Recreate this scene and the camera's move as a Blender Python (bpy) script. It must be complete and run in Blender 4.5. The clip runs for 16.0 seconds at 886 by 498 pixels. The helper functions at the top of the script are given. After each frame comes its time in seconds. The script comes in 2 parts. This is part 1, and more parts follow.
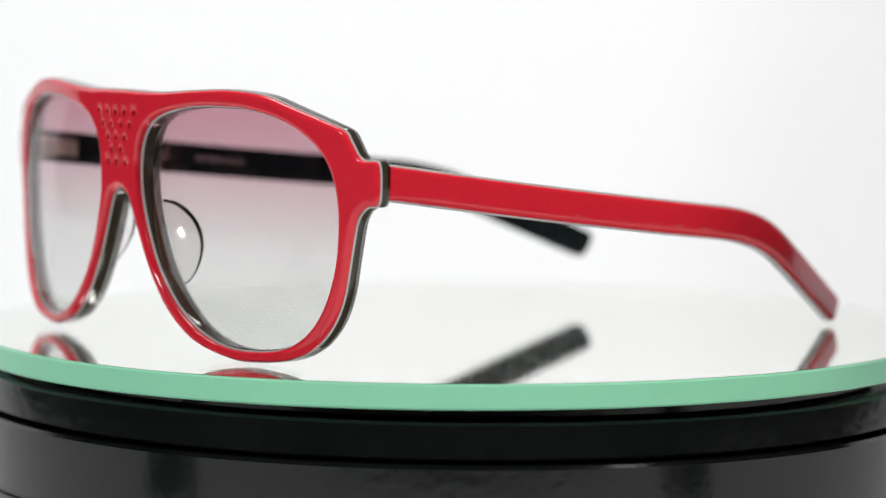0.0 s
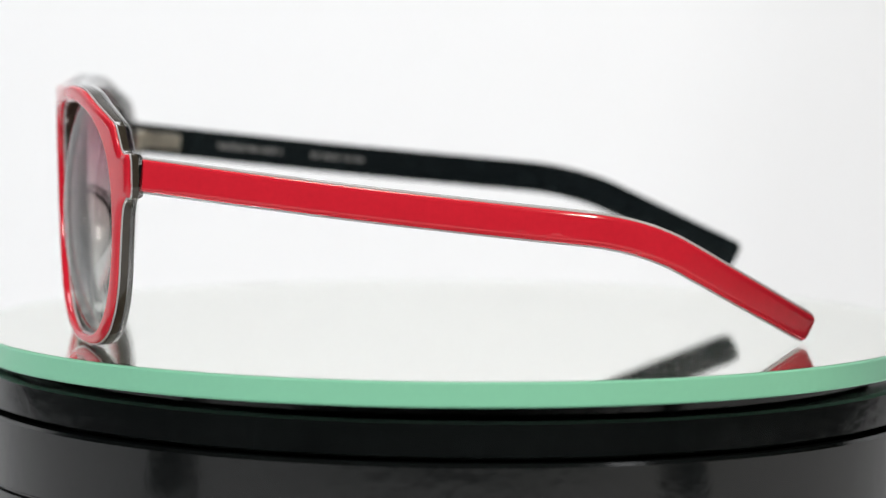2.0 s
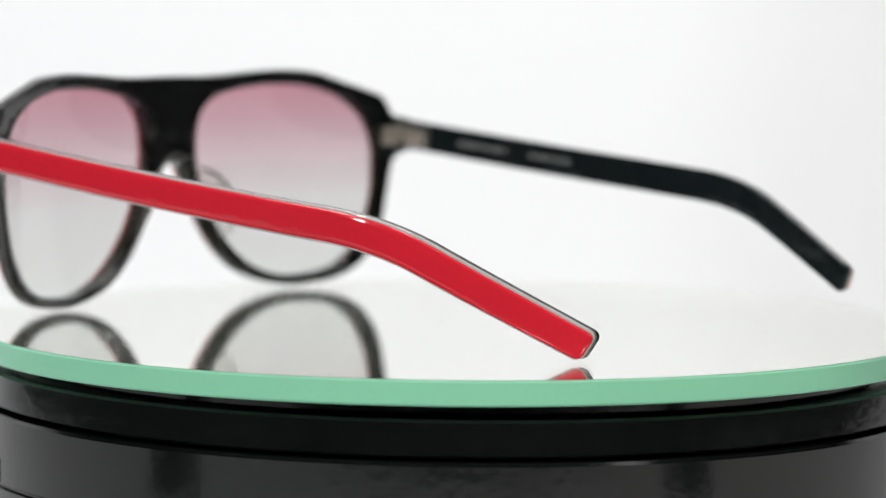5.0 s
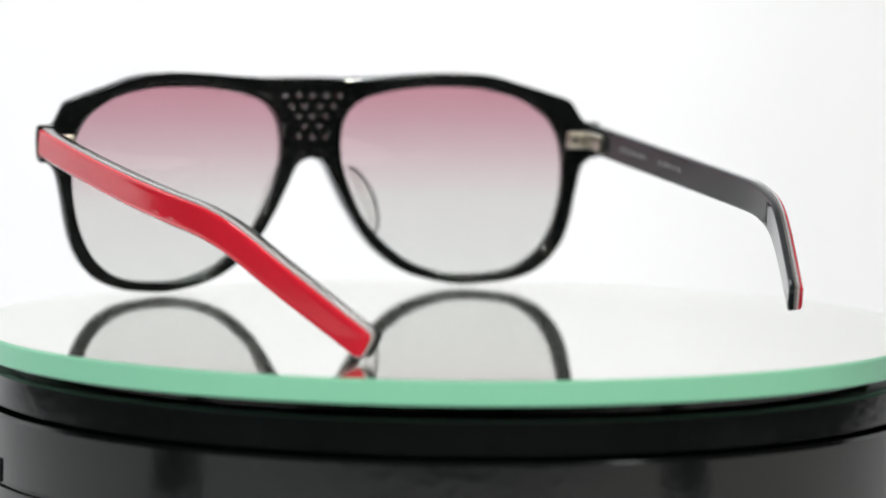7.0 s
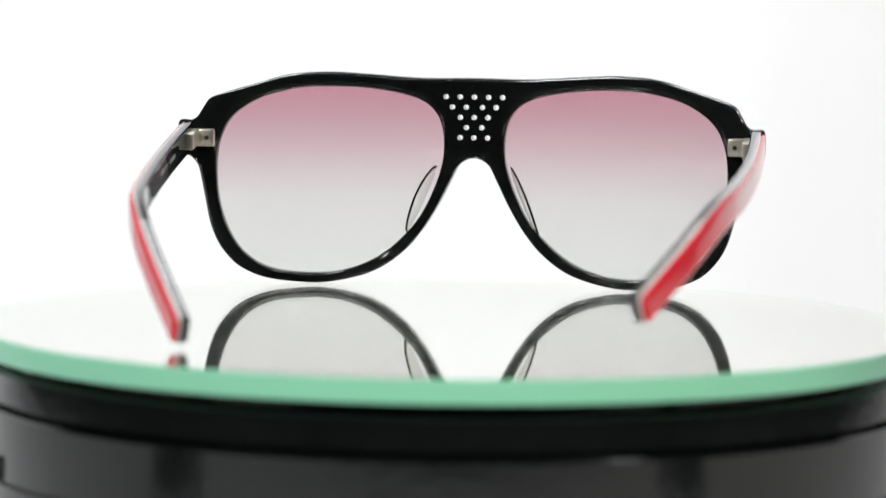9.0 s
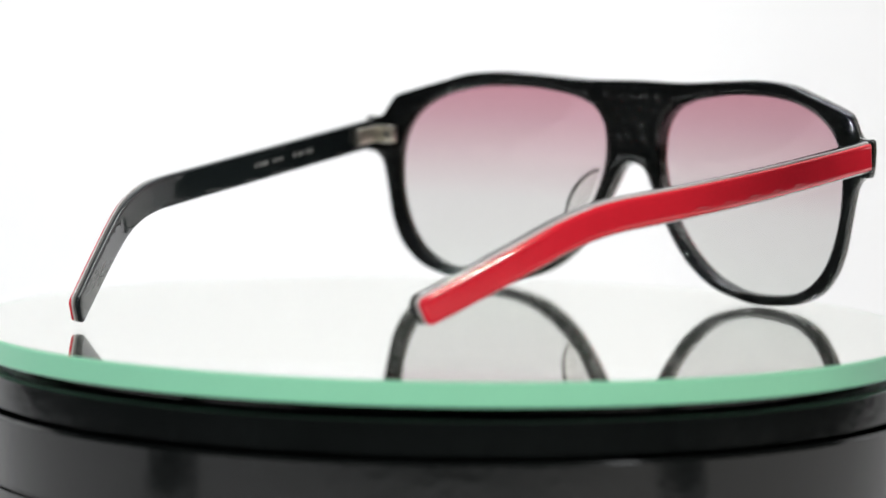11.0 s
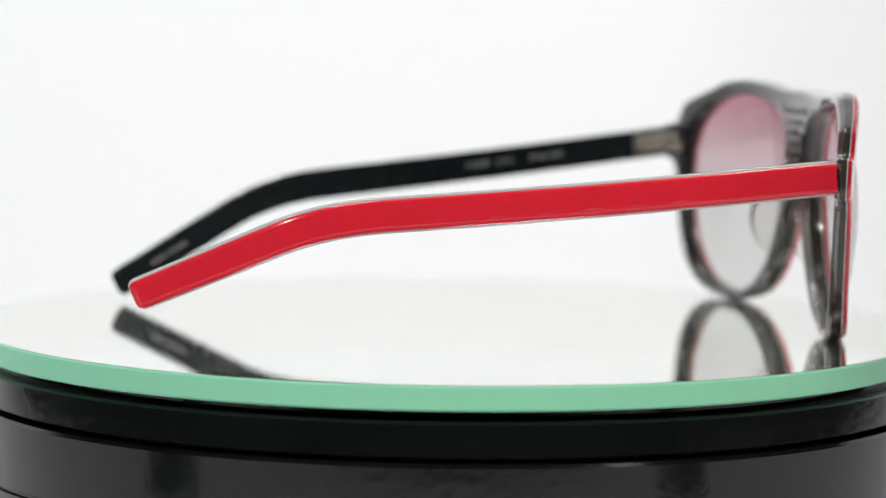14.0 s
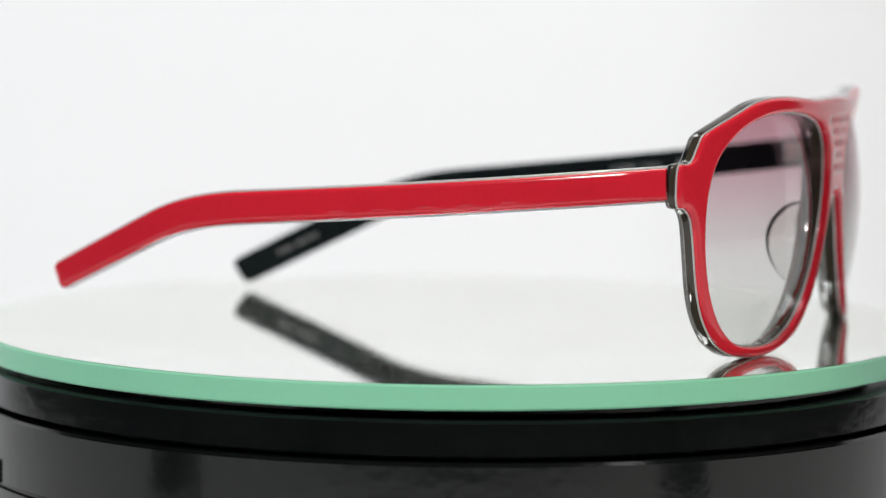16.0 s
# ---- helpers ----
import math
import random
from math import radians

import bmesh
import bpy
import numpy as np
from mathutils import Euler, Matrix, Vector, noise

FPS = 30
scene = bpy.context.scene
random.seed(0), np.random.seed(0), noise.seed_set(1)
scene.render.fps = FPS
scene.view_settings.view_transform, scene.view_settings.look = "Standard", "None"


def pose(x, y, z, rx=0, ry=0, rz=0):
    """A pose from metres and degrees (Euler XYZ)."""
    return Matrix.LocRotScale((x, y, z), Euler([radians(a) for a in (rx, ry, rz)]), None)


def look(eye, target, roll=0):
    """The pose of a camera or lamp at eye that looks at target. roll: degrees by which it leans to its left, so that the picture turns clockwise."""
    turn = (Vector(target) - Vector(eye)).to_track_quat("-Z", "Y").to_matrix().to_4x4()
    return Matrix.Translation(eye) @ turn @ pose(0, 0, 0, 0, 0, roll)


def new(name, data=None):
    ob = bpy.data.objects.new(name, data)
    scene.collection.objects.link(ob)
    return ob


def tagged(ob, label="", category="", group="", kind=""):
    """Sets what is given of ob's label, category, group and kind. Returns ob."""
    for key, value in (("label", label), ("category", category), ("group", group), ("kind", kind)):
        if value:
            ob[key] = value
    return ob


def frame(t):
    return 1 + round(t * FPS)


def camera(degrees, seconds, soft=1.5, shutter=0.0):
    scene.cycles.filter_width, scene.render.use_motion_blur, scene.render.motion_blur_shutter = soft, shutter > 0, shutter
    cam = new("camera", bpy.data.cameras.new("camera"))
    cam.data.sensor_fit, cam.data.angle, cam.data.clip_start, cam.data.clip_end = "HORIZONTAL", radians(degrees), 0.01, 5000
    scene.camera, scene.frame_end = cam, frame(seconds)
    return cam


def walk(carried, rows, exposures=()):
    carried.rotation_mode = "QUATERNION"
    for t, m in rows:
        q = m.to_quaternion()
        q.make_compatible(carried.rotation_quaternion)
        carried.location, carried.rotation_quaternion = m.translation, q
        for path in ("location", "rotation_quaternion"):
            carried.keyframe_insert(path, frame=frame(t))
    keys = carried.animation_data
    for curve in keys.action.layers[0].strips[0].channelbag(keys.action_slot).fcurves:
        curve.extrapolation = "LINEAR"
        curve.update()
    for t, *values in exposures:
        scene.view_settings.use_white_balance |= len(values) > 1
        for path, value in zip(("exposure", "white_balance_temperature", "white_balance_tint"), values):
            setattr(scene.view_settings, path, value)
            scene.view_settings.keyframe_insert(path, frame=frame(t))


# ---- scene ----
cam = camera(16.44, 16.0, soft=1.3)

MM = 0.001
RATE, TURN_AT_START = -14.659, -54.85


def turn_at(t):
    return TURN_AT_START + RATE * t


def eye_at(dolly, tilt=0.0, yaw=0.0):
    """The tripod head, with the small breathing of the lens as a slide along its axis."""
    yaw, tilt = radians(0.144 + yaw), radians(-4.8795 + tilt)
    ahead = Vector((-math.sin(yaw) * math.cos(tilt), math.cos(yaw) * math.cos(tilt), math.sin(tilt)))
    eye = Vector((0, -0.66933, 0.07202)) - ahead * dolly * MM
    return look(eye, eye + ahead, 0.7625)


walk(cam, [(0.0, eye_at(-4.8, 0.01)), (0.5, eye_at(-3.6, 0.01)), (1.5, eye_at(-2.4)), (2.5, eye_at(-1.7, -0.01, -0.02)), (3.2, eye_at(-1.8, -0.015, -0.01)),
           (5.3, eye_at(-3.0, -0.03, 0.04)), (6.0, eye_at(-2.0, -0.03, 0.04)), (7.0, eye_at(1.8, -0.01, 0.03)), (8.0, eye_at(5.6, -0.01, 0.03)),
           (9.0, eye_at(5.8, -0.02)), (10.2, eye_at(4.2, -0.02, -0.05)), (12.3, eye_at(-4.0, 0.02, -0.01)), (13.0, eye_at(-1.0, 0.03, -0.02)),
           (14.0, eye_at(1.2, 0.03, -0.03)), (15.0, eye_at(1.2, 0.02, -0.01)), (16.0, eye_at(2.0, 0.01, 0.01))],
     exposures=[(0.0, 0.33), (3.0, 0.26), (6.0, 0.33), (9.0, 0.43), (10.2, 0.42), (12.5, 0.34), (14.0, 0.29), (16.0, 0.22)])

# a long macro lens: its focus rests on the near side of the sunglasses, and goes to their front while they show their back
cam.data.dof.use_dof = True
cam.data.dof.aperture_fstop = 12.0
focus = new("focus_point")
focus.empty_display_size = 0.005


def focus_at(distance):
    return pose(0, distance - 0.66933, 0.07202 - 0.0852 * distance)


walk(focus, [(0.0, focus_at(0.585)), (3.0, focus_at(0.60)), (5.3, focus_at(0.59)), (6.3, focus_at(0.595)), (7.0, focus_at(0.65)), (7.5, focus_at(0.69)), (7.8, focus_at(0.735)), (10.2, focus_at(0.735)),
             (11.4, focus_at(0.62)), (12.3, focus_at(0.60)), (16.0, focus_at(0.59))])
cam.data.dof.focus_object = focus

# ---- light ----
world = bpy.data.worlds.new("studio")
scene.world = world
world.use_nodes = True
world.node_tree.nodes["Background"].inputs[0].default_value = (0.8, 0.9, 1.0, 1)
world.node_tree.nodes["Background"].inputs[1].default_value = 0.02


def softbox(name, eye, target, width, height, watts, colour=(1, 1, 1)):
    lamp = bpy.data.lights.new(name, "AREA")
    lamp.shape, lamp.size, lamp.size_y = "RECTANGLE", width, height
    lamp.energy, lamp.color = watts, colour
    ob = new(name, lamp)
    ob.matrix_world = look(eye, target)
    return ob


softbox("strip_light_left", (-0.22, 0.36, 1.05), (-0.22, 0.3601, 0), 0.20, 0.60, 3.2, (0.945, 0.975, 1.0))
softbox("strip_light_right", (0.20, 0.36, 1.05), (0.20, 0.3601, 0), 0.10, 0.60, 2.0, (0.98, 0.97, 0.95))
softbox("softbox_left", (-0.70, -0.80, 0.80), (0, 0, 0.03), 0.09, 0.09, 6.4, (0.985, 0.98, 0.985))
softbox("softbox_right", (0.75, -0.75, 0.85), (0, 0, 0.03), 0.07, 0.07, 7.0, (1.0, 0.93, 0.84))
softbox("softbox_backdrop", (0.0, 0.05, 0.98), (0.34, 1.10, 0.22), 1.1, 0.25, 2.1, (0.965, 0.98, 1.0))


# ---- materials ----
from mathutils.geometry import delaunay_2d_cdt


class Nodes:
    """A short hand for node materials."""

    def __init__(self, name):
        self.mat = bpy.data.materials.new(name)
        self.mat.use_nodes = True
        self.tree = self.mat.node_tree
        self.tree.nodes.clear()
        self.out = self.tree.nodes.new("ShaderNodeOutputMaterial")

    def add(self, kind, **values):
        node = self.tree.nodes.new("ShaderNode" + kind)
        for key, value in values.items():
            node.inputs[key.replace("_", " ")].default_value = value
        return node

    def join(self, a, output, b, entry):
        self.tree.links.new(a.outputs[output], b.inputs[entry])

    def finish(self, shader):
        self.tree.links.new(shader.outputs[0], self.out.inputs[0])
        return self.mat


def plain(name, colour, rough=0.4, metal=0.0, mottle=0.06, scale=60.0, bump=0.0, coat=0.0, ior=1.5, fine=900.0, wear=(0.8, 1.25)):
    n = Nodes(name)
    p = n.add("BsdfPrincipled", Roughness=rough, Metallic=metal, IOR=ior)
    p.inputs["Coat Weight"].default_value = coat
    p.inputs["Coat Roughness"].default_value = 0.03
    where = n.add("TexCoord")
    broad = n.add("TexNoise", Scale=scale, Detail=4.0)
    grain = n.add("TexNoise", Scale=fine, Detail=2.0)
    n.join(where, "Object", broad, "Vector")
    n.join(where, "Object", grain, "Vector")
    both = n.add("Math")
    both.operation = "ADD"
    n.join(broad, "Fac", both, 0)
    n.join(grain, "Fac", both, 1)
    ramp = n.add("MapRange")
    ramp.inputs["From Min"].default_value, ramp.inputs["From Max"].default_value = 0.6, 1.4
    ramp.inputs["To Min"].default_value, ramp.inputs["To Max"].default_value = 1 - mottle, 1 + mottle
    n.join(both, 0, ramp, "Value")
    mix = n.add("VectorMath")
    mix.operation = "SCALE"
    mix.inputs[0].default_value = colour[:3]
    n.join(ramp, 0, mix, "Scale")
    n.join(mix, 0, p, "Base Color")
    polish = n.add("MapRange")
    polish.inputs["To Min"].default_value, polish.inputs["To Max"].default_value = rough * wear[0], rough * wear[1]
    n.join(broad, "Fac", polish, "Value")
    n.join(polish, 0, p, "Roughness")
    if bump:
        b = n.add("Bump", Strength=bump, Distance=0.0003)
        n.join(grain, "Fac", b, "Height")
        n.join(b, 0, p, "Normal")
    return n.finish(p)


def sheen(n, gloss):
    """The share of gloss on a clear surface: 4 in a hundred straight on, all of it at a grazing view."""
    face = n.add("LayerWeight", Blend=0.5)
    steep = n.add("Math")
    steep.operation = "POWER"
    n.join(face, "Facing", steep, 0)
    steep.inputs[1].default_value = 5.0
    share = n.add("Math")
    share.operation = "MULTIPLY_ADD"
    n.join(steep, 0, share, 0)
    share.inputs[1].default_value, share.inputs[2].default_value = 0.96 * gloss, 0.04 * gloss
    share.use_clamp = True
    return share


def clear(name, tint, gloss=1.0, haze=0.0, haze_colour=(0.8, 0.8, 0.8), rough=0.02):
    """Clear plastic or glass seen through straight, with the gloss of its surface."""
    n = Nodes(name)
    see = n.add("BsdfTransparent", Color=(*tint, 1))
    body = see
    if haze:
        lit = n.add("BsdfDiffuse", Color=(*haze_colour, 1))
        lit_through = n.add("BsdfTranslucent", Color=(*haze_colour, 1))
        soft = n.add("MixShader", Fac=0.5)
        n.join(lit, 0, soft, 1)
        n.join(lit_through, 0, soft, 2)
        body = n.add("MixShader", Fac=haze)
        n.join(see, 0, body, 1)
        n.join(soft, 0, body, 2)
    shine = n.add("BsdfGlossy", Roughness=rough)
    scale = sheen(n, gloss)
    mix = n.add("MixShader")
    n.join(scale, 0, mix, 0)
    n.join(body, 0, mix, 1)
    n.join(shine, 0, mix, 2)
    return n.finish(mix)


def lens_material():
    """Gradient tint: rose at the brow, running to a pale neutral grey."""
    n = Nodes("rose_gradient_lens")
    where = n.add("TexCoord")
    split = n.add("SeparateXYZ")
    n.join(where, "Object", split, 0)
    span = n.add("MapRange")
    span.inputs["From Min"].default_value, span.inputs["From Max"].default_value = 0.004, 0.049
    n.join(split, "Z", span, "Value")
    ramp = n.add("ValToRGB")
    marks = ramp.color_ramp.elements
    marks[0].position, marks[0].color = 0.0, (0.865, 0.872, 0.858, 1)
    marks[1].position, marks[1].color = 1.0, (0.725, 0.505, 0.555, 1)
    for at, colour in ((0.35, (0.845, 0.838, 0.832, 1)), (0.55, (0.805, 0.735, 0.745, 1)), (0.8, (0.745, 0.585, 0.625, 1))):
        e = marks.new(at)
        e.color = colour
    n.join(span, 0, ramp, 0)
    see = n.add("BsdfTransparent")
    n.join(ramp, 0, see, "Color")
    shine = n.add("BsdfGlossy", Roughness=0.01)
    fres = sheen(n, 0.6)
    mix = n.add("MixShader")
    n.join(fres, 0, mix, 0)
    n.join(see, 0, mix, 1)
    n.join(shine, 0, mix, 2)
    return n.finish(mix)


RED = plain("red_acetate", (0.68, 0.021, 0.039), 0.09, mottle=0.05, scale=70)
OLIVE = plain("dark_olive_acetate", (0.044, 0.037, 0.027), 0.06, mottle=0.2, scale=200)
BLACK = plain("black_acetate", (0.010, 0.014, 0.0155), 0.07, mottle=0.2, scale=200)
CRYSTAL = clear("crystal_acetate", (0.98, 0.98, 0.98), 1.6, 0.8, (0.97, 0.97, 0.97), 0.03)
SMOKE = clear("grey_smoke_acetate", (0.48, 0.47, 0.46), 1.8, 0.06, (0.13, 0.17, 0.18), 0.03)
GREY = clear("grey_translucent_acetate", (0.6, 0.59, 0.57), 1.5, 0.55, (0.42, 0.40, 0.37), 0.05)
PAD = clear("nose_pad_acetate", (0.96, 0.955, 0.945), 0.7, 0.04, (0.85, 0.85, 0.83), 0.03)
SMOKE_EDGE = plain("dark_acetate_edge", (0.012, 0.011, 0.01), 0.1, mottle=0.1)
GROOVE = plain("cut_acetate_groove", (0.035, 0.028, 0.025), 0.55, mottle=0.2, scale=200, ior=1.35)
LENS = lens_material()
STEEL = plain("satin_steel", (0.78, 0.74, 0.64), 0.34, 1.0, mottle=0.08, scale=300)
PRINT = plain("pale_grey_print", (0.24, 0.24, 0.24), 0.5, mottle=0.3)
MIRROR = plain("silver_mirror", (0.985, 0.985, 0.962), 0.004, 1.0, mottle=0.01, scale=15)
COVER = clear("cover_glass", (0.99, 0.995, 0.985), 0.25, 0.027, (0.8, 0.85, 0.8), 0.0)
GREEN = plain("green_glass_edge", (0.26, 0.66, 0.43), 0.35, mottle=0.02, scale=40)
GLOSS_BLACK = plain("black_lacquered_plastic", (0.005, 0.0062, 0.0062), 0.10, mottle=0.3, scale=30, fine=300, ior=1.41, bump=0.12, wear=(0.4, 2.0))
MATT_BLACK = plain("matt_black_rubber", (0.006, 0.006, 0.006), 0.7, mottle=0.2)
PAPER = plain("white_backdrop_paper", (0.86, 0.87, 0.885), 0.85, mottle=0.012, scale=3, bump=0.05)
DARK_WALL = plain("dark_grey_wall", (0.03, 0.03, 0.032), 0.9, mottle=0.2, scale=2)
DUST = plain("pale_dust", (0.8, 0.8, 0.78), 0.9)


# ---- shaping ----
def empty(name, parent=None):
    ob = new(name)
    ob.empty_display_size = 0.01
    ob.parent = parent
    return ob


def mesh_part(name, me, material, parent, label="", sharp=35):
    me.name = name
    me.materials.clear()
    me.materials.append(material)
    for f in me.polygons:
        f.use_smooth = True
    me.set_sharp_from_angle(angle=radians(sharp))
    ob = new(name, me)
    ob.parent = parent
    return tagged(ob, label)


def part(name, bm, material, parent, label="", sharp=35):
    me = bpy.data.meshes.new(name)
    bmesh.ops.recalc_face_normals(bm, faces=bm.faces)
    bm.to_mesh(me)
    bm.free()
    return mesh_part(name, me, material, parent, label, sharp)


def spline(points, closed=True, per=8):
    """A smooth line through design points (centripetal-like Catmull-Rom)."""
    n, out = len(points), []
    for i in range(n if closed else n - 1):
        p = [Vector((*points[(i + k) % n], 0)).to_2d() if closed else Vector((*points[min(max(i + k, 0), n - 1)], 0)).to_2d() for k in (-1, 0, 1, 2)]
        for j in range(per):
            s = j / per
            out.append(0.5 * ((2 * p[1]) + (p[2] - p[0]) * s + (2 * p[0] - 5 * p[1] + 4 * p[2] - p[3]) * s * s + (3 * p[1] - p[0] - 3 * p[2] + p[3]) * s ** 3))
    if not closed:
        out.append(Vector(points[-1]))
    return out


def grown(loop, d):
    """A loop moved outwards by d."""
    n, area = len(loop), 0
    for i in range(n):
        a, b = loop[i], loop[(i + 1) % n]
        area += a.x * b.y - b.x * a.y
    side, out = (1 if area > 0 else -1), []
    for i in range(n):
        e = (loop[(i + 1) % n] - loop[i - 1]).normalized()
        out.append(loop[i] + Vector((e.y, -e.x)) * d * side)
    return out


def inside(p, loops):
    hit = False
    for loop in loops:
        q = loop[-1]
        for r in loop:
            if (r.y > p.y) != (q.y > p.y) and p.x < (q.x - r.x) * (p.y - r.y) / (q.y - r.y) + r.x:
                hit = not hit
            q = r
    return hit


def fill(bm, cap, h, step):
    """A flat face with holes, in small pieces."""
    flat = [[v.co.to_2d() for v in ring] for ring in cap]
    points = [p for loop in flat for p in loop]
    edges, start = [], 0
    for loop in flat:
        edges += [(start + i, start + (i + 1) % len(loop)) for i in range(len(loop))]
        start += len(loop)
    near = np.array([(p.x, p.y) for p in points])
    (x0, y0), (x1, y1) = near.min(axis=0), near.max(axis=0)
    inner = []
    for i in range(1, int((x1 - x0) / step) + 1):
        for j in range(1, int((y1 - y0) / step) + 1):
            p = Vector((x0 + i * step, y0 + j * step))
            if np.min(np.abs(near - (p.x, p.y)).sum(axis=1)) > 0.35 * step and inside(p, flat):
                inner.append(p)
    verts, _, faces, origin, _, _ = delaunay_2d_cdt(points + inner, edges, [], 0, 1e-5)
    rim = [v for ring in cap for v in ring]
    made = [rim[o[0]] if o and o[0] < len(rim) else bm.verts.new((c.x, c.y, h)) for c, o in zip(verts, origin)]
    for f in faces:
        if inside(sum((verts[i] for i in f), Vector((0, 0))) / 3, flat):
            bm.faces.new([made[i] for i in f])


def slab(loops, low, high, bevel, step=2.5, hole_bevel=None, round_front=None, groove=False, back=None, dome=1.0):
    """An outline and its holes drawn out from low to high with rounded edges, and fine enough to be bent. In mm."""
    bm = bmesh.new()
    caps = ([], [])
    for k, loop in enumerate(loops):
        b = hole_bevel if hole_bevel and k > 2 else bevel
        shifts = [(b * (1 - math.sin(a)), low + b * (1 - math.cos(a))) for a in (math.pi / 2 * n / 3 for n in range(4))]
        c = back if back and not (hole_bevel and k > 2) else b
        shifts += [(c * (1 - math.sin(a)), high - c * (1 - math.cos(a))) for a in (math.pi / 2 * n / 4 for n in range(4, -1, -1))]
        if round_front and k <= 2:
            f = round_front if k == 0 else round_front * 0.7
            first = [(dome * f * (1 - math.sin(a)), low + 0.85 * f * (1 - math.cos(a))) for a in (math.pi / 2 * n / 5 for n in range(6))]
            shifts = [(dome * f + 0.15, low)] + first + shifts[4:]
        rings = []
        for d, h in shifts:
            rings.append([bm.verts.new((p.x, p.y, h)) for p in grown(loop, -d if k == 0 else d)])
        n = len(loop)
        for row, (a, b) in enumerate(zip(rings, rings[1:])):
            for i in range(n):
                wall = bm.faces.new((a[i], a[(i + 1) % n], b[(i + 1) % n], b[i]))
                if (groove is True and k in (1, 2) and row < 4) or (groove == "holes" and k > 2 and row > 0):
                    wall.material_index = 1
        caps[0].append(rings[0])
        caps[1].append(rings[-1])
    for cap, h in ((caps[0], low), (caps[1], high)):
        fill(bm, cap, h, step)
    return bm


def box(bm, x0, x1, y0, y1, z0, z1, bevel=0.0):
    made = bmesh.ops.create_cube(bm, size=1)["verts"]
    bmesh.ops.scale(bm, vec=(x1 - x0, y1 - y0, z1 - z0), verts=made)
    bmesh.ops.translate(bm, vec=((x0 + x1) / 2, (y0 + y1) / 2, (z0 + z1) / 2), verts=made)
    if bevel:
        edges = list({e for v in made for e in v.link_edges})
        bmesh.ops.bevel(bm, geom=edges, offset=bevel, segments=2, affect="EDGES", profile=0.6)


def lathe(profile, steps=192):
    """A body turned round z from (radius, height) points."""
    bm = bmesh.new()
    rings = []
    for r, z in profile:
        if r < 1e-6:
            rings.append([bm.verts.new((0, 0, z))])
        else:
            rings.append([bm.verts.new((r * math.cos(a), r * math.sin(a), z)) for a in (2 * math.pi * i / steps for i in range(steps))])
    for a, b in zip(rings, rings[1:]):
        for i in range(steps):
            j = (i + 1) % steps
            q = [a[i % len(a)], a[j % len(a)], b[j % len(b)], b[i % len(b)]]
            q = list(dict.fromkeys(q))
            if len(q) > 2:
                bm.faces.new(q)
    return bm


# ---- the studio ----
def studio():
    # paper on the table, rising in a sweep to the upright
    upper = [(-0.46, -0.075), (0.65, -0.075)]
    lower = [(-0.46, -0.079), (0.65, -0.079)]
    for i in range(1, 13):
        a = math.pi / 2 * i / 12
        upper.append((0.65 + 0.45 * math.sin(a), 0.375 - 0.28 * math.cos(a)))
        lower.append((0.65 + 0.454 * math.sin(a), 0.375 - 0.454 * math.cos(a)))
    upper.append((1.1, 1.7))
    lower.append((1.104, 1.7))
    ring = upper + lower[::-1]
    bm = bmesh.new()
    ends = [[bm.verts.new((x, y, z)) for y, z in ring] for x in (-0.85, 0.85)]
    for i in range(len(ring)):
        j = (i + 1) % len(ring)
        bm.faces.new((ends[0][i], ends[0][j], ends[1][j], ends[1][i]))
    for end in ends:
        n = len(upper)
        for i in range(n - 1):
            bm.faces.new((end[i], end[i + 1], end[len(ring) - 2 - i], end[len(ring) - 1 - i]))
    tagged(part("backdrop", bm, PAPER, None), "white paper backdrop sweeping up behind the turntable", "backdrop", kind="structure")
    for side, name in ((-1, "side_panel_left"), (1, "side_panel_right")):
        bm = bmesh.new()
        box(bm, side * 0.75 - 0.01, side * 0.75 + 0.01, 0.50, 1.05, -0.075, 1.3, 0.004)
        tagged(part("wall_" + name, bm, PAPER, None), "white diffuser panel beside the turntable", "panel", kind="structure")
    for name, b in (("floor", (-3, 3, -3, 2.5, -0.95, -0.9)), ("ceiling", (-3, 3, -3, 2.5, 2.4, 2.45)), ("wall_north", (-3, 3, 2.5, 2.6, -0.95, 2.45)),
                    ("wall_south", (-3, 3, -3.1, -3, -0.95, 2.45)), ("wall_west", (-3.1, -3, -3, 2.5, -0.95, 2.45)), ("wall_east", (3, 3.1, -3, 2.5, -0.95, 2.45))):
        bm = bmesh.new()
        box(bm, *b)
        tagged(part(name, bm, DARK_WALL, None), "dark unlit studio " + name.split("_")[0], name.split("_")[0], kind="structure")
    bm = bmesh.new()
    box(bm, -0.85, 0.85, -0.45, 0.64, -0.115, -0.0792, 0.004)
    for sx in (-0.78, 0.78):
        for y in (-0.4, 0.58):
            box(bm, sx - 0.03, sx + 0.03, y - 0.03, y + 0.03, -0.9, -0.115)
    tagged(part("table", bm, DARK_WALL, None), "dark studio table under the white paper", "table")


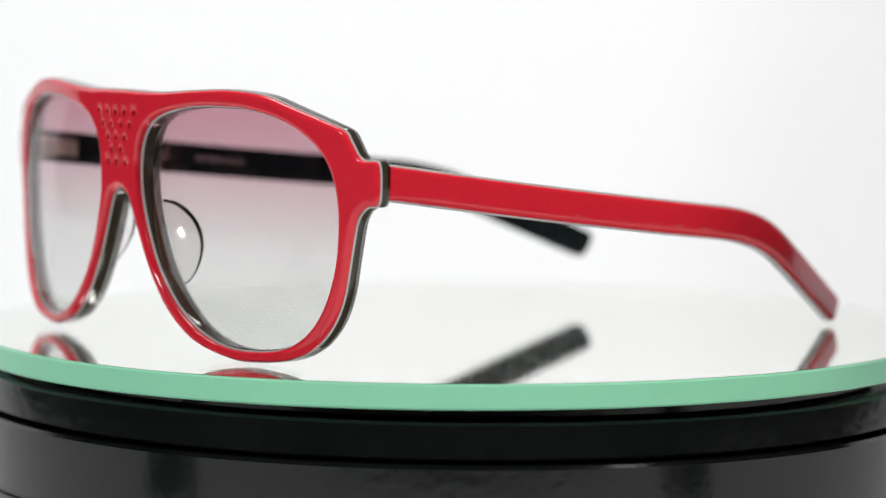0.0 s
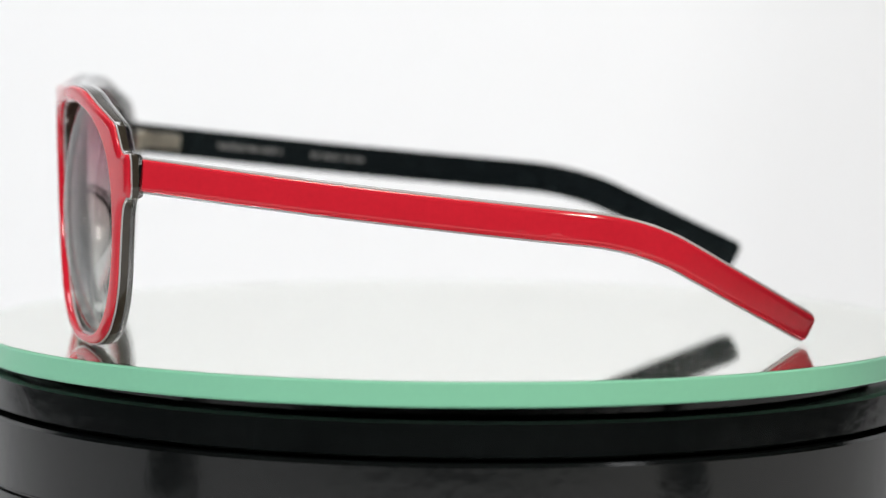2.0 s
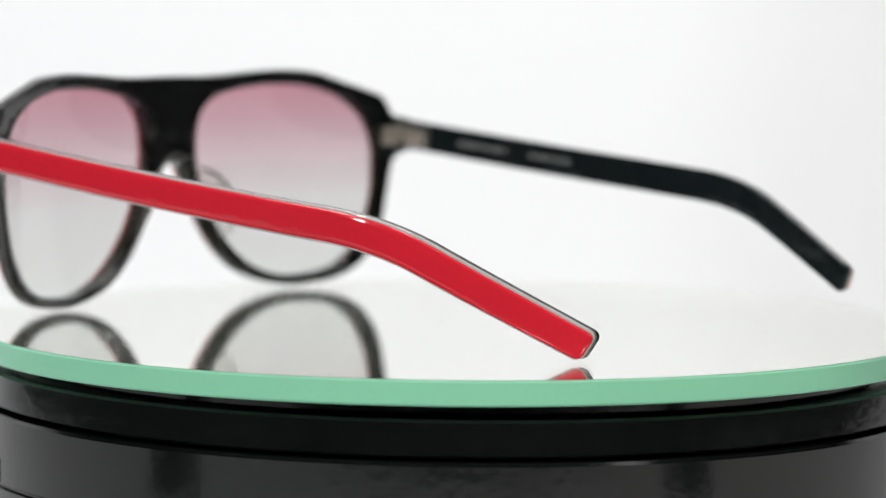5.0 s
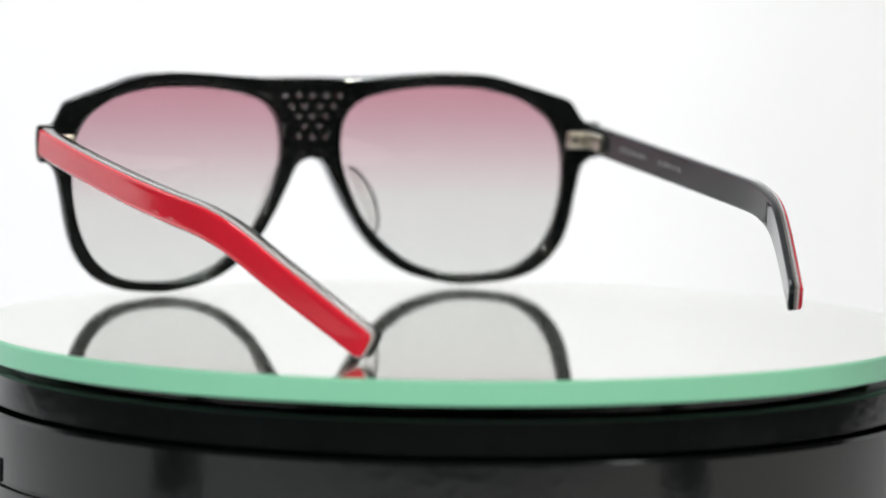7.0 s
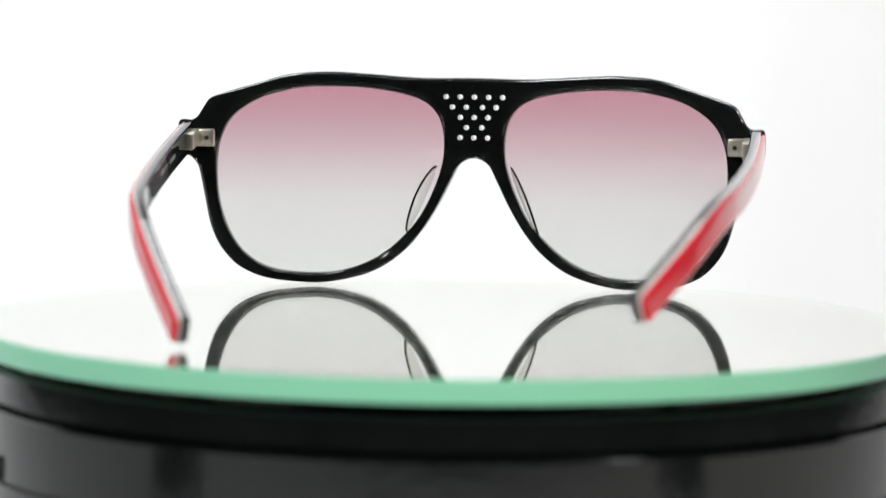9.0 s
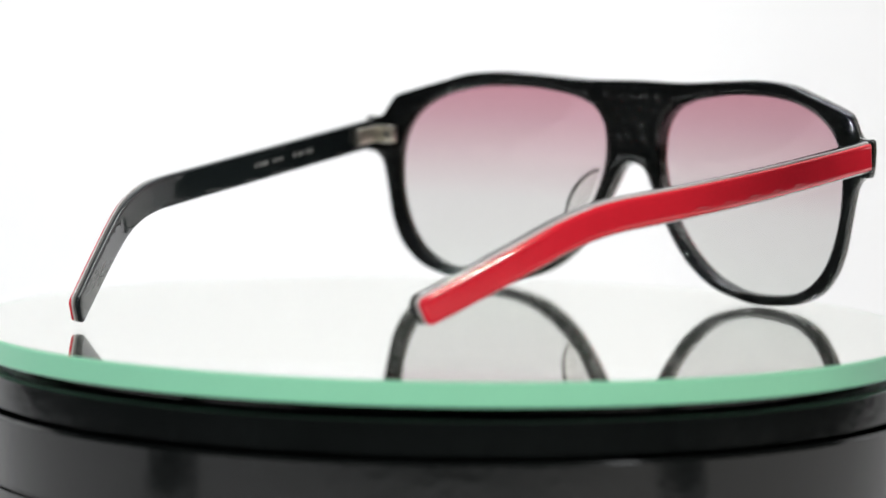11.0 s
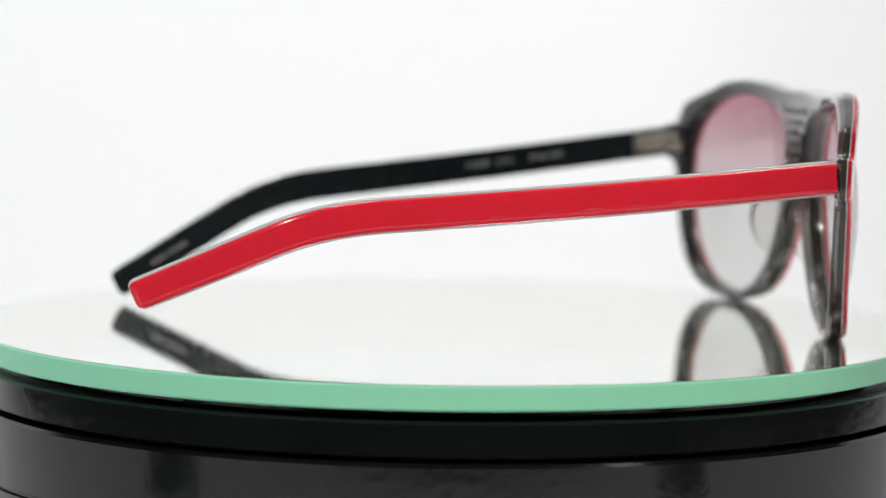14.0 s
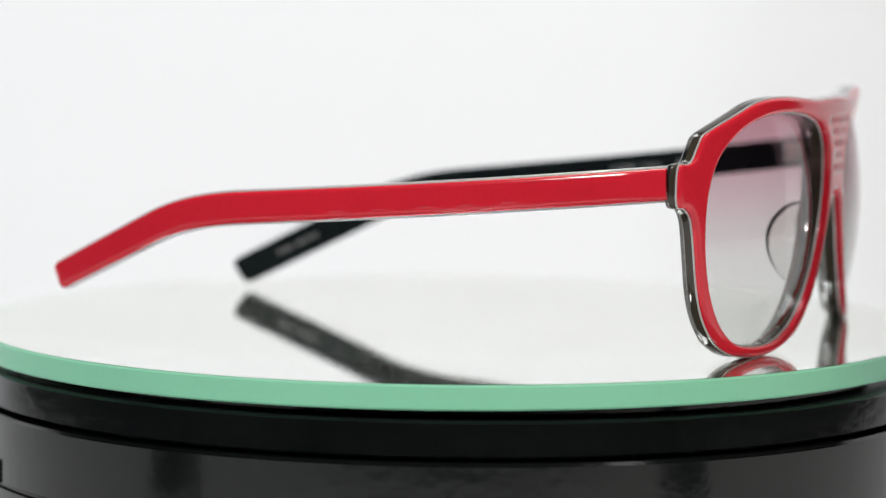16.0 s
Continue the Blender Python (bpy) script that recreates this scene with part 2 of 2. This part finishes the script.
def reflection_post(name, x, y, label):
    """Black post added on the table's front, only for its reflection in the drum."""
    thing = empty(name)
    thing.location = (x, y, -0.075)
    tagged(thing, label, "light stand", group="light stands before the turntable")
    part("foot", lathe([(0, 0), (0.045, 0), (0.045, 0.006), (0.043, 0.009), (0.018, 0.012), (0, 0.012)], 32), MATT_BLACK, thing)
    part("pole", lathe([(0, 0.012), (0.017, 0.012), (0.017, 0.40), (0.013, 0.405), (0.013, 0.62), (0, 0.62)], 24), MATT_BLACK, thing)
    part("knob", lathe([(0, 0.388), (0.021, 0.388), (0.022, 0.392), (0.022, 0.412), (0.020, 0.416), (0, 0.416)], 20), MATT_BLACK, thing)


# ---- the turntable ----
def turntable():
    thing = empty("turntable")
    thing.location = (0.0003, -0.0044, -0.075)
    tagged(thing, "round black turntable with a green-edged mirror glass top", "turntable")
    up = 0.075
    part("base", lathe([(0, 0.0), (0.1015, 0.0), (0.103, 0.0015), (0.1031, up - 0.0308), (0.1023, up - 0.0305), (0.1023, up - 0.0301), (0.1028, up - 0.0298), (0.1028, up - 0.0166), (0.1022, up - 0.0160), (0.0998, up - 0.0158), (0, up - 0.0158)]), GLOSS_BLACK, thing, "glossy black drum")
    part("platform", lathe([(0, up - 0.0152), (0.1012, up - 0.0152), (0.1020, up - 0.0146), (0.1016, up - 0.0086), (0.1010, up - 0.0081), (0.0970, up - 0.0079), (0.0970, up - 0.0061), (0, up - 0.0061)]),
         GLOSS_BLACK, thing, "black rotating platform rim")
    socket = bmesh.new()
    box(socket, -0.0055, 0.0055, -0.0012, 0.0012, -0.0025, 0.0025, 0.0005)
    ob = part("socket", socket, MATT_BLACK, thing, "small black power socket plate")
    a = radians(-156.6)
    ob.matrix_basis = pose(0.1022 * math.cos(a), 0.1022 * math.sin(a), up - 0.0276, 0, 0, -66.6)
    disc = empty("mirror_disc", thing)
    low, r = -0.0054, 0.1027
    part("glass_edge", lathe([(0.090, low), (r - 0.0004, low), (r, low + 0.0004), (r, -0.0009), (r - 0.0003, -0.0006), (0.0, -0.0009)]), GREEN, disc, "polished green glass edge")
    part("mirror", lathe([(r - 0.0008, -0.00052), (0.0, -0.00052)]), MIRROR, disc, "silvered mirror")
    part("cover_glass", lathe([(r - 0.0005, -0.0005), (r - 0.0007, 0.0), (0.0, 0.0)]), COVER, disc)
    # specks of dust on the mirror
    rng, dust = random.Random(4), bmesh.new()
    for i in range(1400):
        d, a = 0.098 * math.sqrt(rng.random()), rng.random() * 6.283
        s = rng.uniform(0.00003, 0.0001)
        bmesh.ops.create_icosphere(dust, subdivisions=1, radius=s, matrix=Matrix.Translation((d * math.cos(a), d * math.sin(a), s * 0.6)))
    tagged(part("dust", dust, DUST, disc), kind="stuff")
    return disc


# ---- the sunglasses (millimetres in their own space, front towards -y) ----
BEND, FACE = 0.0024, -78.9


def rear_face(x, z):
    return FACE + BEND * x * x + 0.030 * (36 - z)


def thickness(x):
    """The front is thickest at the bridge and thins towards the hinges."""
    return 1.48 - 0.52 * (x / 64) ** 2


def outlines():
    half = [(0, 50.1), (14.1, 50.0), (26.6, 50.8), (36.2, 51.2), (45.2, 50.5), (52.0, 48.6), (60.7, 45.9), (64.2, 44.5), (65.6, 42.6), (67.1, 40.1), (68.5, 39.2), (71.2, 39.0),
            (71.7, 35.5), (71.2, 31.0), (69.0, 30.3), (67.4, 28.8), (66.5, 26.6), (65.4, 21.3), (64.0, 14.3), (62.2, 9.4), (59.6, 5.6), (56.2, 2.6), (50.8, 0.3), (44.0, -0.7), (36.5, -0.9), (28.0, 0.7), (21.9, 3.3),
            (16.4, 7.6), (12.3, 12.6), (8.8, 18.3), (5.5, 24.9), (3.4, 28.7), (0, 30.2)]
    other = [(-x, z) for x, z in half[-2:0:-1]]
    outer = spline(half + other, per=6)
    rim = [(33.5, 47.5), (41.7, 47.2), (49.8, 45.5), (55.2, 43.0), (59.2, 39.6), (61.5, 35.2), (62.5, 29.6), (62.3, 22.6), (61.3, 17.1), (59.6, 12.2), (56.8, 7.6), (52.8, 4.2), (48.1, 2.4),
           (41.2, 1.6), (34.4, 1.8), (28.9, 3.2), (24.0, 5.4), (19.2, 9.0), (15.1, 13.3), (12.3, 17.5), (9.7, 23.2), (7.9, 29.2), (7.6, 34.4), (8.4, 39.0), (10.6, 42.5), (14.1, 44.7), (19.6, 46.2), (26.6, 47.2)]
    return outer, spline(rim, per=5)


def hole_places():
    rows = [(45.4, (-7.0, -3.5, 0, 3.5, 7.0)), (42.9, (-5.4, -2.0, 2.0, 5.4)), (40.4, (-3.4, 0, 3.4)), (37.9, (-1.9, 1.9)), (35.4, (-3.4, 0, 3.4))]
    return [(x, z) for z, xs in rows for x in xs]


def bent(bm):
    """A flat slab (x, height, depth) laid on the curve of the front; into metres."""
    for v in bm.verts:
        x, z, d = v.co
        v.co = Vector((x, rear_face(x, z) + d * thickness(x), z)) * MM
    return bm


def mirrored(loop):
    return [Vector((-p.x, p.y)) for p in reversed(loop)]


def lens_surface(x, z, side):
    u = side * x - 36.0
    return FACE + BEND * 36 * 36 + 2 * BEND * 36 * u - 6.3 + (u * u + (z - 26) ** 2) / 155


def lens_mesh(rim, side):
    bm = bmesh.new()
    loop, centre, layers = grown(rim, 0.5), Vector((36.0, 26.0)), []
    for back in (0.0, 1.5):
        mid = bm.verts.new(Vector((side * centre.x, lens_surface(side * centre.x, centre.y, side) + back, centre.y)) * MM)
        rings = []
        for k in range(1, 11):
            ring = []
            for p in loop:
                q = centre + (p - centre) * (k / 10)
                ring.append(bm.verts.new(Vector((side * q.x, lens_surface(side * q.x, q.y, side) + back, q.y)) * MM))
            rings.append(ring)
        n = len(loop)
        for i in range(n):
            bm.faces.new((mid, rings[0][i], rings[0][(i + 1) % n]))
            for a, b in zip(rings, rings[1:]):
                bm.faces.new((a[i], b[i], b[(i + 1) % n], a[(i + 1) % n]))
        layers.append(rings[-1])
    n = len(loop)
    for i in range(n):
        bm.faces.new((layers[0][i], layers[0][(i + 1) % n], layers[1][(i + 1) % n], layers[1][i]))
    return bm


PAD_TOP, PAD_LOW, PAD_REACH, PAD_FLARE = Vector((9.3, 28.2)), Vector((16.2, 12.0)), 5.8, 1.2


def pad_point(s):
    """A place along the root of a nose pad: the point on the rim, and how far the pad stands out there (0 to 1)."""
    return PAD_TOP.lerp(PAD_LOW, s), max(math.sin(math.pi * s ** 0.85), 0.0) ** 0.65


def nose_pad(side):
    """A rounded fin of clear acetate that stands back from the rim beside the nose and flares towards the lens."""
    bm = bmesh.new()
    along = PAD_LOW - PAD_TOP
    across = Vector((-along.y, along.x)).normalized()
    n, m, rings = 24, 8, []
    for i in range(n + 1):
        base, out = pad_point(i / n)
        y0 = rear_face(base.x, base.y) - 1.0
        loop = []
        for sign in (-1, 1):
            for j in (range(m + 1) if sign < 0 else range(m, -1, -1)):
                k = j / m
                c = base + across * (PAD_FLARE * out * k + sign * (0.75 * (1 - k ** 3) * out + 0.08))
                loop.append(bm.verts.new(Vector((side * c.x, y0 + PAD_REACH * out * k, c.y)) * MM))
        rings.append(loop)
    for a, b in zip(rings, rings[1:]):
        c = len(a)
        for i in range(c):
            bm.faces.new((a[i], a[(i + 1) % c], b[(i + 1) % c], b[i]))
    bm.faces.new(rings[0])
    bm.faces.new(rings[-1])
    return bm


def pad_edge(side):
    """The dark line of the pad's polished free edge."""
    bm, last = bmesh.new(), None
    along = PAD_LOW - PAD_TOP
    across = Vector((-along.y, along.x)).normalized()
    for i in range(31):
        base, out = pad_point(i / 30)
        c = base + across * PAD_FLARE * out
        y = rear_face(base.x, base.y) - 1.0 + PAD_REACH * out
        ring = []
        for k in range(6):
            a = 2 * math.pi * k / 6
            ring.append(bm.verts.new(Vector((side * (c.x + 0.30 * math.cos(a)), y + 0.34 * math.sin(a), c.y + 0.30 * math.sin(a))) * MM))
        if last:
            for k in range(6):
                bm.faces.new((last[k], last[(k + 1) % 6], ring[(k + 1) % 6], ring[k]))
        else:
            bm.faces.new(ring)
        last = ring
    bm.faces.new(last)
    return bm


def temple_profile(hinge, bend, tip, h0, h1, h2, shrink=0.0):
    """The side view of a temple: a bar from hinge to bend to tip, rounded at its end. Points are (y, z) of its middle line."""
    a, b, c = Vector(hinge), Vector(bend), Vector(tip)
    line, reach = [a], 12.0
    p, q = b + (a - b).normalized() * reach, b + (c - b).normalized() * reach * 0.8
    for i in range(9):
        s = (i + 1) / 10
        line.append(a.lerp(p, s) - Vector((0, 0.35 * math.sin(math.pi * s))))
    for i in range(13):
        s = i / 12
        line.append(p * (1 - s) ** 2 + b * 2 * s * (1 - s) + q * s * s)
    for i in range(1, 19):
        line.append(q.lerp(c, i / 18))
    far = [0.0]
    for u, w in zip(line, line[1:]):
        far.append(far[-1] + (w - u).length)
    bend_at = (b - a).length
    top, low = [], []
    for i, u in enumerate(line):
        e = (line[min(i + 1, len(line) - 1)] - line[max(i - 1, 0)]).normalized()
        up = Vector((-e.y, e.x))
        s = far[i]
        h = h0 + (h1 - h0) * min(s / bend_at, 1) if s < bend_at else h1 + (h2 - h1) * (s - bend_at) / (far[-1] - bend_at)
        top.append(u + up * (h / 2 - shrink))
        low.append(u - up * (h / 2 - shrink))
    e = (line[-1] - line[-2]).normalized()
    # rounded end
    t, l = top[-1], low[-1]
    r = 1.7 - shrink
    end = []
    up = (t - l).normalized()
    for i in range(6):
        a2 = math.pi / 2 * i / 5
        end.append(t - up * r - e * r + (up * math.cos(a2) + e * math.sin(a2)) * r)
    for i in range(6):
        a2 = math.pi / 2 * i / 5
        end.append(l + up * r - e * r + (e * math.cos(a2) - up * math.sin(a2)) * r)
    keep = [w for w in top[:-1] if (w - t).length > r]
    keep_low = [w for w in low[:-1] if (w - l).length > r]
    return keep + end + keep_low[::-1]


def temple(side, parent, hinge, bend, tip, outside, words):
    """outside(y): the x of the outer face, in mm, from the middle plane."""
    def wrap(bm):
        for v in bm.verts:
            y, z, d = v.co
            v.co = Vector((side * (outside(y) - d), y, z)) * MM
        return bm
    size = (7.0, 7.2, 6.5)
    shape = temple_profile(hinge, bend, tip, *size)
    arm = part("temple", wrap(slab([shape], 2.2, 3.5, 0.03, 1.6, back=0.6)), BLACK, parent, "temple arm, black inside")
    part("grey_layer", wrap(slab([shape], 1.6, 2.19, 0.03, 1.6)), GREY, arm, "translucent grey acetate layer")
    part("crystal_layer", wrap(slab([shape], 0.95, 1.59, 0.3, 1.6, back=0.03)), CRYSTAL, arm, "thin clear acetate layer")
    part("outer_layer", wrap(slab([temple_profile(hinge, bend, tip, *size, shrink=0.42)], 0.0, 0.99, 0.05, 0.8, round_front=0.9, dome=1.3)), RED, arm, "red acetate outer face")
    # lettering too small to read, as bars on the inner face
    for y0, y1, height in words:
        s = (y0 + y1) / 2
        g = (s - hinge[0]) / (bend[0] - hinge[0])
        if g < 1:
            z = hinge[1] + (bend[1] - hinge[1]) * g
            slope = (bend[1] - hinge[1]) / (bend[0] - hinge[0])
        else:
            g = (s - bend[0]) / (tip[0] - bend[0])
            z = bend[1] + (tip[1] - bend[1]) * g
            slope = (tip[1] - bend[1]) / (tip[0] - bend[0])
        bm = bmesh.new()
        y, rng = y0, random.Random(int(y0 * 7))
        while y < y1 - 0.4:
            w = rng.uniform(0.5, 1.1)
            h = height * rng.uniform(0.8, 1.0)
            box(bm, 3.48, 3.54, y, min(y + w, y1), -height / 2, h - height / 2)
            y += w + rng.choice((0.3, 0.3, 0.35, 0.9))
        for v in bm.verts:
            d, y, dz = v.co
            v.co = Vector((side * (outside(y) - d), y, z + slope * (y - s) + dz)) * MM
        part("lettering", bm, PRINT, arm, "pale printed lettering bars", 20)
    # steel hinge leaf let into the inner face
    leaf = bmesh.new()
    box(leaf, 2.9, 5.2, hinge[0] - 0.3, hinge[0] + 9.5, hinge[1] - 2.0, hinge[1] + 1.9, 0.35)
    for v in leaf.verts:
        d, y, z = v.co
        v.co = Vector((side * (outside(y) - d), y, z - 0.1 * (y - hinge[0]))) * MM
    part("hinge_leaf", leaf, STEEL, arm, "steel hinge leaf")
    return arm


def sunglasses():
    thing = empty("sunglasses")
    tagged(thing, "red and black acetate sunglasses with rose gradient lenses on the mirror", "sunglasses")
    outer, rim = outlines()
    rims = [rim, mirrored(rim)]
    ring = [Vector((0.66 * math.cos(2 * math.pi * i / 14), 0.66 * math.sin(2 * math.pi * i / 14))) for i in range(14)]
    dots = [[Vector((x, z)) + p for p in ring] for x, z in hole_places()]
    body = part("frame_front", bent(slab([outer, *rims, *dots], -2.95, -1.5, 0.03, hole_bevel=0.03, groove=True)), OLIVE, thing, "dark olive acetate core of the frame")
    body.data.materials.append(GROOVE)
    rear = part("smoke_layer", bent(slab([outer, *rims, *dots], -1.495, 0.0, 0.03, hole_bevel=0.15, groove=True, back=1.25)), SMOKE, body, "smoky black acetate back")
    rear.data.materials.append(GROOVE)
    part("crystal_layer", bent(slab([outer, *[grown(r, 0.15) for r in rims], *dots], -3.25, -2.955, 0.03, hole_bevel=0.03)), CRYSTAL, body, "thin clear acetate layer")
    face = part("front_face", bent(slab([grown(outer, -0.22), *[grown(r, 0.42) for r in rims], *dots], -4.2, -3.255, 0.03, hole_bevel=0.12, round_front=0.9, dome=1.25, groove="holes")), RED, body, "red acetate face with a perforated bridge")
    face.data.materials.append(GROOVE)
    for side in (1, -1):
        part("lens", lens_mesh(rim, side), LENS, thing, "rose to clear gradient lens")
        pad = part("nose_pad", nose_pad(side), PAD, thing, "clear nose pad")
        part("pad_edge", pad_edge(side), SMOKE_EDGE, pad, "dark polished edge")
        bm = bmesh.new()
        y = rear_face(66, 36)
        box(bm, 62.6, 68.0, y - 0.6, y + 1.7, 32.6, 37.0, 0.7)
        box(bm, 66.0, 68.9, y + 0.4, y + 3.6, 33.2, 36.4, 0.5)
        for v in bm.verts:
            v.co = Vector((side * v.co.x, v.co.y, v.co.z)) * MM
        hinge = part("hinge", bm, STEEL, thing, "steel hinge block")
        bm = bmesh.new()
        bmesh.ops.create_cone(bm, cap_ends=True, segments=12, radius1=0.55, radius2=0.5, depth=0.5, matrix=Matrix.Translation((64.3, y + 1.75, 34.8)) @ pose(0, 0, 0, 90))
        for v in bm.verts:
            v.co = Vector((side * v.co.x, v.co.y, v.co.z)) * MM
        part("screw", bm, MATT_BLACK, hinge)

    def inwards(x, slope, start, more):
        return lambda y: x + 1.3 * math.cos(math.pi * min(max((y + 17) / 100, -0.5), 0.5)) - slope * (y + 67) - more * 6 * math.log(1 + math.exp(min((y - start) / 6, 30)))
    temple(1, thing, (-67.5, 35.1), (32.6, 23.1), (70.0, 2.5), inwards(71.5, 0.090, 33, 0.42), [(-40, -31, 1.2), (-27.5, -23, 1.2), (-21.5, -16, 1.2), (53, 62, 0.9)])
    temple(-1, thing, (-67.5, 35.3), (36.2, 26.1), (72.4, 9.5), inwards(71.6, 0.046, 36, 0.37), [(-49, -34, 1.3), (-27, -14, 1.2)])
    return thing


studio()
# unseen posts, added to put dark uprights into the drum's polish
reflection_post("reflection_post", -0.35, -0.225, "slim black post with a round foot, added for its reflection in the drum")
reflection_post("reflection_post", 0.34, -0.30, "slim black post with a round foot, added for its reflection in the drum")
DISC = turntable()
GLASSES = sunglasses()


def motions():
    times = [0.5 * i for i in range(33)]

    def rock(t):
        """The platter's slight wobble, as it comes round."""
        w = min(max((t - 9.5) / 3.0, 0), 1)
        return pose(-0.07, 0, 0) @ pose(0, 0, 0, 0, -0.30 * w * w * (3 - 2 * w), 0) @ pose(0.07, 0, 0)

    def settle(t):
        """The sunglasses settle on their lenses in the first moments of the turn."""
        w = min(max(1 - t / 2.5, 0), 1)
        return pose(0, 0.07, 0) @ pose(0, 0, 0, -0.22 * w * w * (3 - 2 * w), 0, 0) @ pose(0, -0.07, 0)
    walk(GLASSES, [(t, pose(0, 0, 0, 0, 0, turn_at(t)) @ rock(t) @ settle(t) @ pose(0.00405, 0, 0)) for t in times])
    level = pose(0, 0, 0.0744, -0.184, -0.19, 0)
    walk(DISC, [(t, level @ pose(0, 0, 0, 0, 0, turn_at(t)) @ rock(t) @ pose(0.0007, 0.0005, 0, 0.131, -0.165, 0)) for t in times])


motions()
